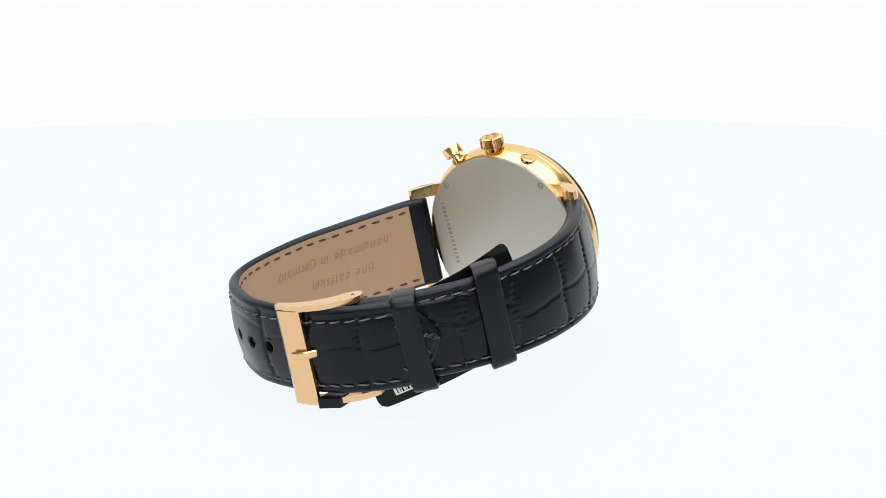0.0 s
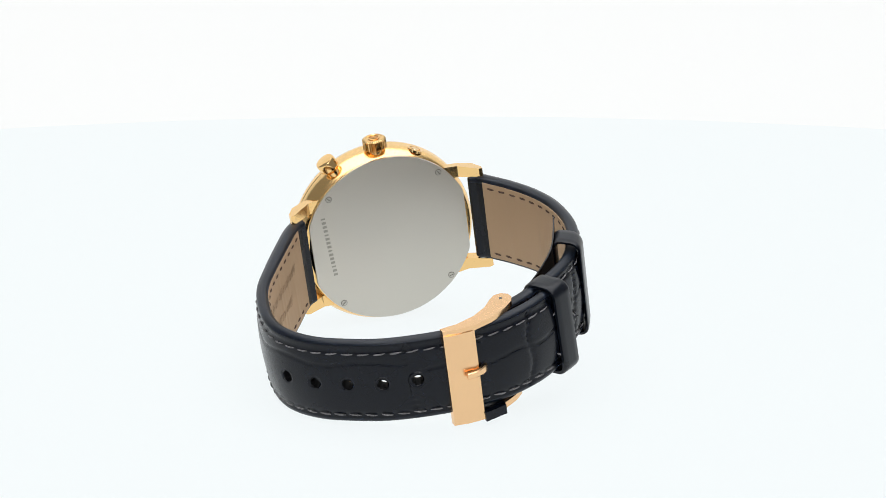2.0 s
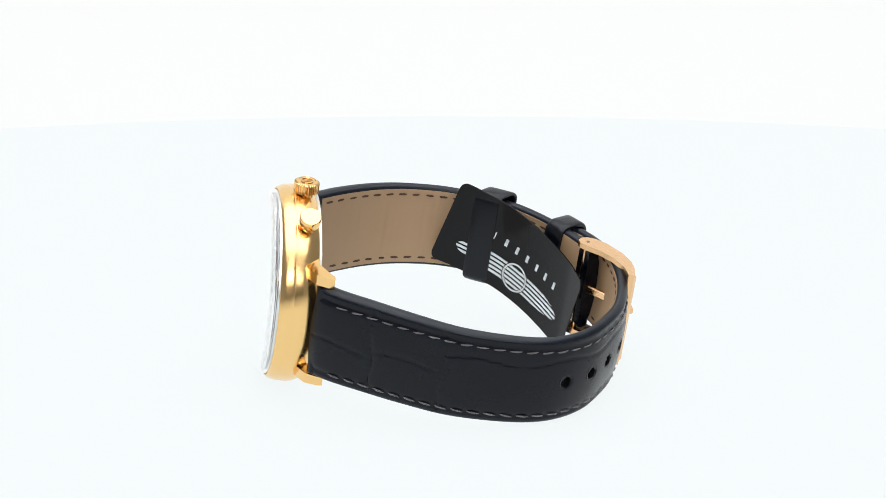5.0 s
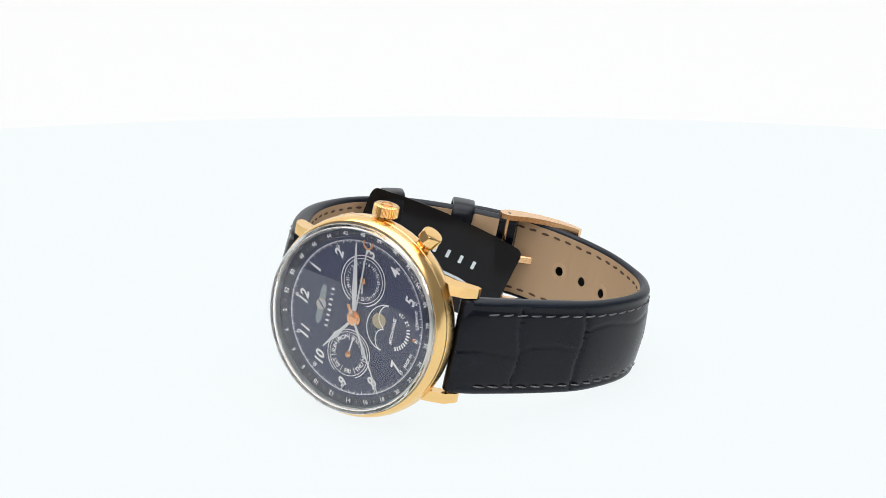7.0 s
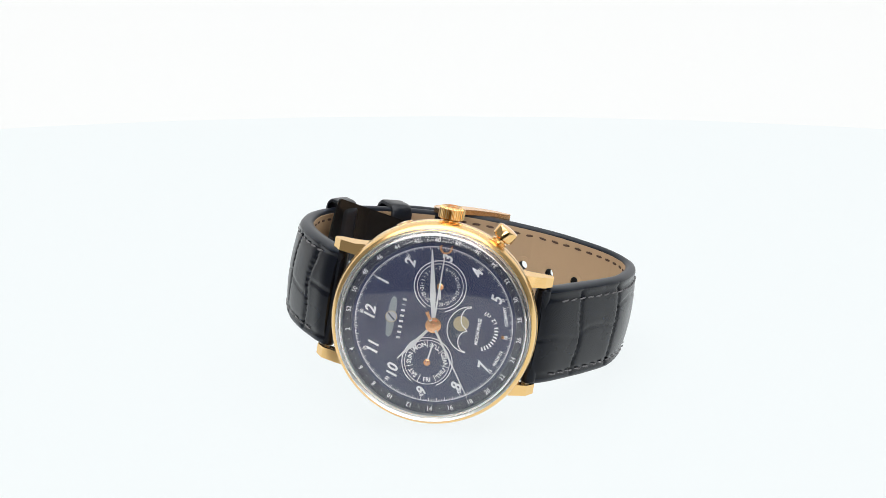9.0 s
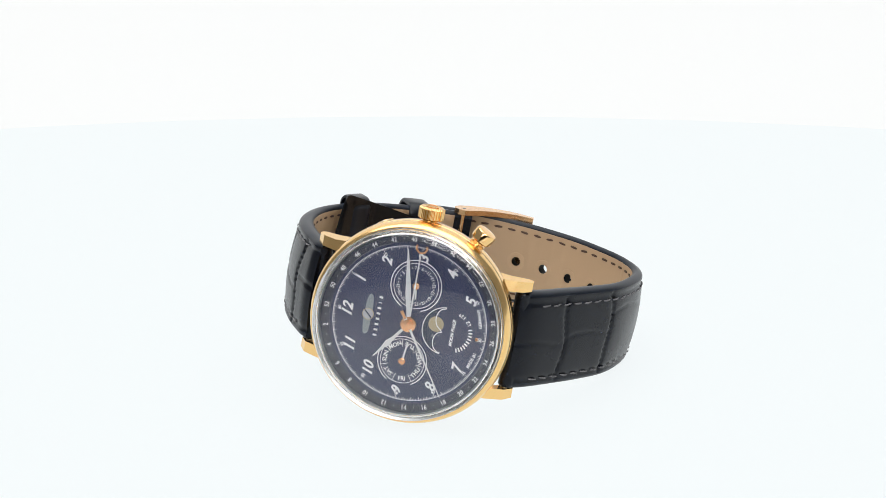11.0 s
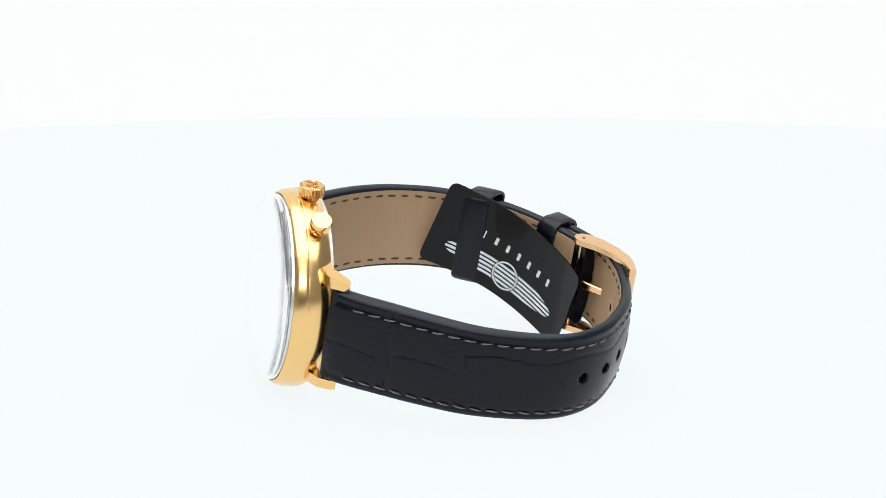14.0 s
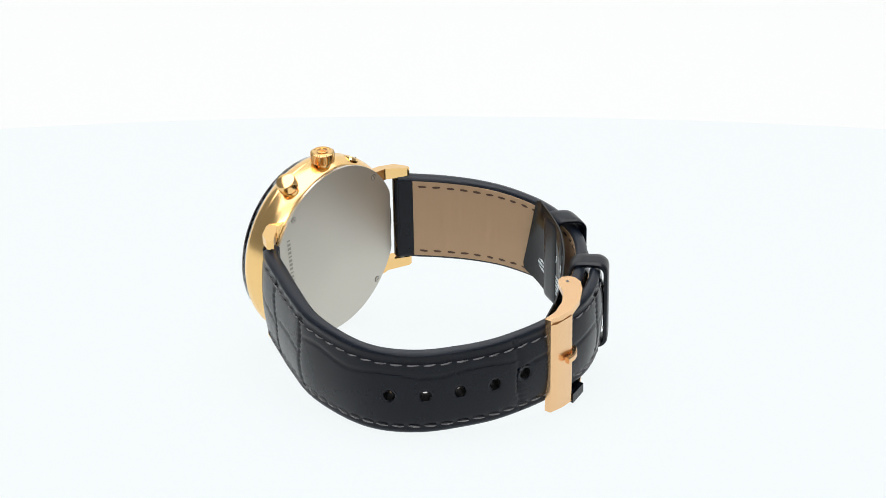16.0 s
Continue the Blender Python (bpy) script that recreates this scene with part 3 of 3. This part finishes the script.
def dial():
    face = part("dial", moved(lathe([(0, DZ), (15.75, DZ), (15.75, DZ - 0.3), (0, DZ - 0.3)], 128), Matrix.Translation((0, DC, 0))), DIAL, watch, "dark navy blue watch dial with white print")
    ring = part("calendar_ring", moved(lathe([(15.8, DZ - 0.25), (15.8, DZ + 0.03), (17.4, DZ + 0.2), (17.7, DZ + 0.28), (17.72, DZ - 0.25)], 128, True), Matrix.Translation((0, DC, 0))), RING, face,
                "dark outer ring with week numbers")
    for number, clock, r in ((12, 359.5, 12.4), (1, 30.2, 12.55), (2, 59.3, 12.65), (3, 92, 12.95), (4, 120.2, 12.85), (5, 148.2, 12.9), (7, 211.6, 12.55),
                             (8, 241, 13.0), (9, 270.6, 13.45), (10, 300.8, 12.35), (11, 327.8, 12.65)):
        lettering("numeral", str(number), 2.85 if number not in (3, 9) else 2.6, PRINT, face, on_dial(clock, r, True), 0.34, 0.085, 0.95)
    lettering("minute_number", "60", 0.95, PRINT, face, on_dial(0, 13.95), 0, 0.024, 0.85)
    for k in (5, 10, 20, 25, 30, 35, 40, 45, 50, 55):
        lettering("minute_number", str(k), 1.0, PRINT, face, on_dial(k * 6, 13.95), 0, 0.026, 0.85)
    for k in range(2, 53, 2):
        lettering("week_number", str(k), 1.35, PRINT, ring, on_dial(-k * 360 / 52, 16.5, z=0.16), 0, 0.03, 0.85)
    bm = bmesh.new()
    for k in range(1, 53, 2):
        a = radians(-k * 360 / 52)
        prism([(16.5 * math.sin(a) + 0.11 * math.cos(b), DC + 16.5 * math.cos(a) + 0.11 * math.sin(b)) for b in (0, 1.05, 2.1, 3.14, 4.19, 5.24)], DZ + 0.12, DZ + 0.15, bm)
    tagged(part("week_dots", bm, PRINT, ring), kind="stuff")
    bm = bmesh.new()
    for k in range(300):
        long = k % 5 == 0
        tick(bm, k * 1.2, 14.72 if not long else 14.42, 15.06, 0.085 if not long else 0.13, DZ + 0.004)
    tagged(part("minute_track", bm, PRINT, face, smooth=0), kind="stuff")
    part("track_line", arc(15.02, 15.12, 0, 360, DZ + 0.004, DZ + 0.02), PRINT, face)
    lettering("origin_word", "MADE IN", 0.9, PRINT, face, on_dial(198, 13.8), 0, 0.02, 0.9)
    lettering("origin_word", "GERMANY", 0.9, PRINT, face, on_dial(163, 13.8), 0, 0.02, 0.9)
    part("index_dot", moved(lathe([(0, 0.25), (0.22, 0.22), (0.38, 0.02), (0.38, 0)], 20), Matrix.Translation((0, DC - 13.35, DZ))), COPPER, face, "small copper dot")
    # emblem: a long oval with a ring, and a row of bars for the maker's word
    oval = [(4.0 * math.copysign(abs(math.cos(a)) ** 0.5, math.cos(a)), 8.2 + DC + 0.72 * math.copysign(abs(math.sin(a)) ** 0.9, math.sin(a))) for a in [2 * math.pi * k / 40 for k in range(40)]]
    part("emblem", prism(oval, DZ, DZ + 0.03), SILVER, face, "grey oval emblem")
    part("emblem_ring", arc(1.0, 1.14, 0, 360, DZ + 0.03, DZ + 0.06, 0, 8.2), MOON, face)
    part("emblem_disc", arc(0, 1.0, 0, 360, DZ + 0.03, DZ + 0.05, 0, 8.2), SILVER_WORD, face)
    part("emblem_slash", moved(prism([(-0.14, -0.95), (0.14, -0.95), (0.14, 0.95), (-0.14, 0.95)], DZ + 0.05, DZ + 0.065), Matrix.Translation((0, 8.2 + DC, 0)) @ Matrix.Rotation(radians(-42), 4, "Z")), NIGHT, face)
    for k in range(8):
        x = -3.75 + k * 1.07
        w = 0.40 if k != 6 else 0.14
        part("word_bar", prism([(x - w / 2, 5.85 + DC), (x + w / 2, 5.85 + DC), (x + w / 2, 6.6 + DC), (x - w / 2, 6.6 + DC)], DZ, DZ + 0.02), PRINT, face)
    # days
    part("day_ring", arc(4.25, 4.38, 0, 360, DZ + 0.004, DZ + 0.025, -7.5), PRINT, face)
    part("day_ring", arc(4.72, 4.9, 300, 600, DZ + 0.004, DZ + 0.025, -7.5), PRINT, face)
    for k, day in enumerate(("SUN", "MON", "TUE", "WED", "THU", "FRI", "SAT")):
        lettering("day_name", day, 1.2, PRINT, face, on_dial(4 + k * 360 / 7, 3.4, cx=-7.5), 0, 0.03, 0.95)
        bm = bmesh.new()
        tick(bm, 4 + (k + 0.5) * 360 / 7, 2.75, 4.2, 0.13, DZ + 0.005, -7.5)
        part("day_mark", bm, PRINT, face, smooth=0)
    # dates
    part("date_ring", arc(4.3, 4.43, 0, 360, DZ + 0.004, DZ + 0.025, 7.5), PRINT, face)
    part("date_ring", arc(4.85, 5.05, -65, 250, DZ + 0.004, DZ + 0.025, 7.5), PRINT, face)
    for k in range(16):
        lettering("date_number", str(2 * k + 1), 0.95, PRINT, face, on_dial(11 + k * 22.5, 3.5, cx=7.5), 0, 0.022, 0.85)
        bm = bmesh.new()
        tick(bm, 22.2 + k * 22.5, 3.4, 3.62, 0.2, DZ + 0.005, 7.5)
        part("date_dot", bm, PRINT, face, smooth=0)
    # moon phase
    outline = []
    for k in range(31):
        a = radians(8 + 166 * k / 30)
        outline.append((0.2 + 4.55 * math.cos(a), -7.6 + 4.55 * math.sin(a) * 0.98))
    for k in range(13):
        a = math.pi * k / 12
        outline.append((-2.2 - 2.0 * math.cos(a), -7.25 + 1.55 * math.sin(a) + 0.25 * k / 12))
    for k in range(1, 13):
        a = math.pi * k / 12
        outline.append((2.35 - 2.1 * math.cos(a), -7.0 + 1.55 * math.sin(a)))
    outline = [(x, y + DC + 0.5) for x, y in outline]
    part("moon_window", prism(outline, DZ + 0.002, DZ + 0.012), NIGHT, face, "night-blue moon phase window")
    bm = bmesh.new()
    n = len(outline)
    for i in range(n):
        (x0, y0), (x1, y1) = outline[i], outline[(i + 1) % n]
        d = Vector((x1 - x0, y1 - y0)).normalized() * 0.09
        prism([(x0 - d.y - d.x, y0 + d.x - d.y), (x0 + d.y - d.x, y0 - d.x - d.y), (x1 + d.y + d.x, y1 - d.x + d.y), (x1 - d.y + d.x, y1 + d.x + d.y)], DZ + 0.005, DZ + 0.045, bm)
    part("moon_outline", bm, PRINT, face, smooth=0)
    part("moon", moved(lathe([(0, 0.035), (1.5, 0.035), (1.5, 0)], 40), Matrix.Translation((1.15, DC - 5.15, DZ))), MOON, face, "dull gold moon disc")
    for x, y, r in ((-1.2, -5.2, 0.42), (-2.6, -5.9, 0.26), (-0.9, -6.3, 0.2), (3.1, -5.6, 0.3)):
        star = [(x + (r if k % 2 == 0 else r * 0.4) * math.cos(math.pi * k / 5), y + DC + 0.3 + (r if k % 2 == 0 else r * 0.4) * math.sin(math.pi * k / 5)) for k in range(10)]
        part("star", prism(star, DZ + 0.012, DZ + 0.03), SILVER, face)
    lettering("phase_word", "MOON PHASE", 0.95, PRINT, face, Matrix.Translation((0.1, DC - 8.55, DZ + 0.03)), 0.3, 0.03, 0.86)
    for k, ch in enumerate("LZ 129"):
        a = radians(305 + k * 9.2)
        if ch != " ":
            x, y = 0.4 + 3.55 * math.cos(a), DC - 8.9 + 3.1 * math.sin(a)
            lettering("type_letter", ch, 0.95, PRINT, face, Matrix.Translation((x, y, DZ + 0.03)) @ Matrix.Rotation(a + math.pi / 2, 4, "Z"), 0, 0.02, 0.9)
    for k in range(10):
        a = radians(198 + k * 10.0)
        x, y = 0.4 + 3.55 * math.cos(a), DC - 8.9 + 3.1 * math.sin(a)
        bar = prism([(-0.15, -0.40), (0.15, -0.40), (0.15, 0.40), (-0.15, 0.40)], DZ, DZ + 0.02)
        part("word_bar", moved(bar, Matrix.Translation((x, y, 0)) @ Matrix.Rotation(a + math.pi / 2, 4, "Z")), PRINT, face)
    return face


SILVER_WORD = material("soft_white_print", (0.5, 0.51, 0.54), 0.5)


def pointer(name, clock, outline, z, mat, label, cx=0.0, cy=0.0, thick=0.12):
    """A flat pointer: outline as (along, across) pairs, mirrored."""
    pts = [(w, l) for l, w in outline] + [(-w, l) for l, w in reversed(outline)]
    bm = prism(pts, 0, thick)
    m = Matrix.Translation((cx, DC + cy, DZ + z)) @ Matrix.Rotation(radians(-clock), 4, "Z")
    return part(name, moved(bm, m), mat, watch, label)


def pointers():
    pointer("hour_pointer", 306.4, [(-0.2, 0.3), (1.2, 0.25), (4.4, 0.32), (5.6, 0.62), (6.6, 0.32), (9.6, 0.1)], 0.45, WHITE_METAL, "white leaf-shaped hour pointer")
    pointer("minute_pointer", 79.6, [(-0.2, 0.35), (1.5, 0.3), (6.0, 0.55), (9.0, 0.42), (14.6, 0.12)], 0.75, WHITE_METAL, "white leaf-shaped minute pointer")
    date = pointer("calendar_pointer", 89.5, [(-0.3, 0.25), (1.0, 0.17), (14.0, 0.13)], 0.6, WHITE_METAL, "thin white calendar pointer with a copper crescent")
    c = arc(0.85, 1.2, 155, 385, DZ + 0.6, DZ + 0.74, 15.15, 0.1)
    part("crescent", c, COPPER, date)
    pointer("second_pointer", 235.4, [(-2.2, 0.2), (-1.6, 0.3), (0, 0.25), (15.3, 0.07)], 1.0, WHITE_METAL, "thin white centre second pointer")
    tail = [(-2.9, 0.34), (-2.2, 0.3), (-1.2, 0.22)]
    pointer("second_tail", 235.4, tail, 1.02, COPPER, "copper tail of the second pointer")
    part("pointer_hub", moved(lathe([(0, 1.62), (0.32, 1.62), (0.4, 1.55), (0.4, 1.3), (1.0, 1.25), (1.0, 0.95), (1.5, 0.9), (1.5, 0.3), (0.9, 0.2), (0.9, 0)], 48), Matrix.Translation((0, DC, DZ))), COPPER, watch,
         "stepped copper hub of the pointers")
    for cx, clock, length in ((-7.5, 97, 3.6), (7.5, 262, 2.6)):
        pointer("sub_pointer", clock, [(0, 0.18), (length, 0.16)], 0.14, WHITE_METAL, "short white pointer", cx, 0.0, 0.08)
        part("sub_hub", moved(lathe([(0, 0.42), (0.45, 0.42), (0.66, 0.3), (0.66, 0)], 32), Matrix.Translation((cx, DC, DZ))), COPPER, watch, "small copper pointer hub")


def crystal():
    prof = [(17.75, -0.2), (18.5, -0.2), (18.52, 1.15), (18.46, 1.45), (18.25, 1.72), (17.85, 1.93), (17.2, 2.08), (16.2, 2.18), (15.2, 2.25), (14, 2.3), (9, 2.42), (4, 2.47), (0, 2.48),
            (0, 1.66), (4, 1.65), (9, 1.6), (14, 1.48), (15.2, 1.43), (16.2, 1.36), (17.0, 1.24), (17.45, 1.08), (17.68, 0.85), (17.75, 0.6)]
    glass = part("crystal", moved(lathe(prof, 160, True), Matrix.Translation((0, CY, 0))), SOLID_GLASS, watch, "clear domed watch glass", 40)
    glass.visible_shadow = False
    # added reflecting ring: stands in for the light seen through the glass edge
    ring = lathe([(17.54, DZ + 0.32), (17.54, 0.42), (17.58, 0.48), (17.68, 0.48), (17.71, 0.42), (17.71, DZ + 0.32)], 160, True)
    part("bright_rim_ring", moved(ring, Matrix.Translation((0, CY, 0))), MIRROR, watch, "thin bright ring added inside the glass to lighten its edge")
    part("rehaut", moved(lathe([(17.75, DZ - 0.1), (17.75, -0.3), (17.8, -0.26), (18.55, -0.26), (18.55, DZ - 0.1)], 160, True), Matrix.Translation((0, CY, 0))), MIRROR, watch, "satin steel seat under the glass")


dial()
pointers()
crystal()


# ---- marks on the back and on the lining ----
def back_marks():
    back = next(o for o in watch.children if o.name.startswith("caseback"))
    for k in range(15):
        y = -14.2 + 0.07 * k
        x = 8.2 - k * 0.95
        w = 0.55 if k % 4 else 0.35
        part("number_bar", prism([(x - w / 2, y - 0.45), (x + w / 2, y - 0.45), (x + w / 2, y + 0.45), (x - w / 2, y + 0.45)], -7.76, -7.73), FAINT, back)


def stamped(text, run, x, size):
    """Pressed letters that follow the lining's curve."""
    total = last = 0
    strap_ob = next(o for o in watch.children if o.name.startswith("hole_strap"))
    for k, ch in enumerate(text):
        half_wide = {"i": 0.13, "l": 0.13, " ": 0.17, "m": 0.39, "f": 0.17, "r": 0.19, "G": 0.33, "c": 0.23, "s": 0.22}.get(ch, 0.27) * size * 0.95
        total += half_wide + last
        last = half_wide
        if ch == " ":
            continue
        i, p, way, out = at6(run + total)
        d = 3.6 if run + total < 8 else ease(3.6, 2.7, (run + total - 8) / 40)
        m = frame_at(x, p - out * (d + 0.2), way, -out)
        m.translation = m.translation / MM
        lettering("letter", ch, size, STAMP, strap_ob, m @ Matrix.Rotation(math.pi / 2, 4, "Z"), 0.35, 0.0, 0.9, 0.012)


back_marks()
stamped("handmade in Germany", 10.5, 3.2, 3.1)
stamped("fine calfskin", 15.0, -1.6, 3.1)


# ---- the hang tag under the strap loop ----
def hang_tag():
    tag = new("hang_tag")
    tag.matrix_basis = turned(0)
    tagged(tag, "black coated card tag with pale striped emblem, under the strap", "tag")
    off = 4.9
    s, place, way = spline(SHORT + ((-4.0, -69.5),), 0.3)
    out = np.stack([way[:, 1], -way[:, 0]], 1)
    if np.mean(np.sum(out * (place - np.array([0, -38.0])), axis=1)) < 0:
        out = -out
    curve = place - out * off
    run = np.concatenate([[0], np.cumsum(np.linalg.norm(np.diff(curve, axis=0), axis=1))])

    def lay(u, v, lift=0.0):
        """Card co-ordinates, u along it and v across, to the watch's frame."""
        a = radians(-14.4)
        r = 49.6 + u * math.cos(a) - v * math.sin(a)
        x = -0.2 + u * math.sin(a) + v * math.cos(a)
        y, z = np.interp(r, run, curve[:, 0]), np.interp(r, run, curve[:, 1])
        oy, oz = np.interp(r, run, out[:, 0]), np.interp(r, run, out[:, 1])
        return (x, y - oy * lift, z - oz * lift)

    def sheet(low, high, lift0, lift1, u0, u1, nu, nv):
        """A thin curved sheet from u0 to u1, between two edges that depend on u."""
        bm = bmesh.new()
        rows = []
        for i in range(nu + 1):
            u = u0 + (u1 - u0) * i / nu
            a, b = low(u), high(u)
            rows.append([[bm.verts.new(lay(u, a + (b - a) * j / nv, lift)) for j in range(nv + 1)] for lift in (lift0, lift1)])
        for (a0, a1), (b0, b1) in zip(rows, rows[1:]):
            for j in range(nv):
                bm.faces.new((a1[j], b1[j], b1[j + 1], a1[j + 1]))
                bm.faces.new((a0[j + 1], b0[j + 1], b0[j], a0[j]))
            bm.faces.new((a0[0], b0[0], b1[0], a1[0]))
            bm.faces.new((a1[nv], b1[nv], b0[nv], a0[nv]))
        for lower, upper in (rows[0], rows[-1]):
            for j in range(nv):
                bm.faces.new((lower[j], lower[j + 1], upper[j + 1], upper[j]))
        return bm

    def band(r0, r1, cu, cv, lift0, lift1):
        """A flat ring on the card."""
        bm = bmesh.new()
        rows = []
        for i in range(48):
            a = 2 * math.pi * i / 48
            rows.append([bm.verts.new(lay(cu + r * math.cos(a), cv + r * math.sin(a), lift)) for r, lift in ((r0, lift0), (r0, lift1), (r1, lift1), (r1, lift0))])
        for a, b in zip(rows, rows[1:] + rows[:1]):
            for k in range(4):
                bm.faces.new((a[k], a[(k + 1) % 4], b[(k + 1) % 4], b[k]))
        return bm

    L, W, C = 18.7, 8.9, 1.7

    def side(u):
        d = max(0.0, abs(u) - (L - C))
        return W - C + math.sqrt(max(0.0, C * C - d * d))
    part("card", sheet(lambda u: -side(u) - 1.3, side, -0.14, 0.14, -L + 0.01, L - 0.01, 150, 24), CARD, tag, "black coated card", 40)
    for k in range(5):
        low, high = -7.25 + k * 0.95, -6.67 + k * 0.95
        far = max(abs(low + 4.95), abs(high + 4.95)) / 2.55
        near = min(abs(low + 4.95), abs(high + 4.95)) / 2.55 if k != 2 else 0.0
        reach = 14.3 * (1 - near ** 2.2) ** (1 / 2.2)
        edge = lambda u: 2.55 * max(0.0, 1 - abs((u + 0.2) / 14.3) ** 2.2) ** (1 / 2.2)
        part("emblem_stripe", sheet(lambda u: min(high, max(low, -4.95 - edge(u))), lambda u: max(low, min(high, -4.95 + edge(u))), 0.15, 0.17,
                                    -0.2 - reach + 0.02, -0.2 + reach - 0.02, 90, 2), CARD_PRINT, tag, smooth=0)
    part("emblem_gap", band(2.75, 3.45, 0.3, -4.95, 0.165, 0.18), CARD, tag, smooth=0)
    part("emblem_ring", band(2.85, 3.25, 0.3, -4.95, 0.178, 0.19), CARD_PRINT, tag, smooth=0)
    for k in range(8):
        u = 10.4 - k * 3.0
        part("word_bar", sheet(lambda a: 0.1, lambda a: 1.85, 0.15, 0.17, u - (0.36 if k != 6 else 0.15), u + (0.36 if k != 6 else 0.15), 4, 2), CARD_PRINT, tag, smooth=0)
    part("price_label", sheet(lambda a: -8.6, lambda a: -6.9, -0.22, -0.15, 10.2, 14.6, 10, 2), PRINT, tag, "small white label", 0)
    for k, w in enumerate((0.18, 0.35, 0.12, 0.3, 0.12, 0.2)):
        u = 10.8 + k * 0.6
        part("code_bar", sheet(lambda a: -8.3, lambda a: -7.1, -0.25, -0.225, u, u + w, 2, 2), HOLE, tag, smooth=0)
    return tag


MOVING = [watch, hang_tag()]


# ---- what moves: the watch and its tag on the turntable ----
def motions():
    rows = [(t, turned(a)) for t, a in TURNS]
    for ob in MOVING:
        walk(ob, rows)


motions()
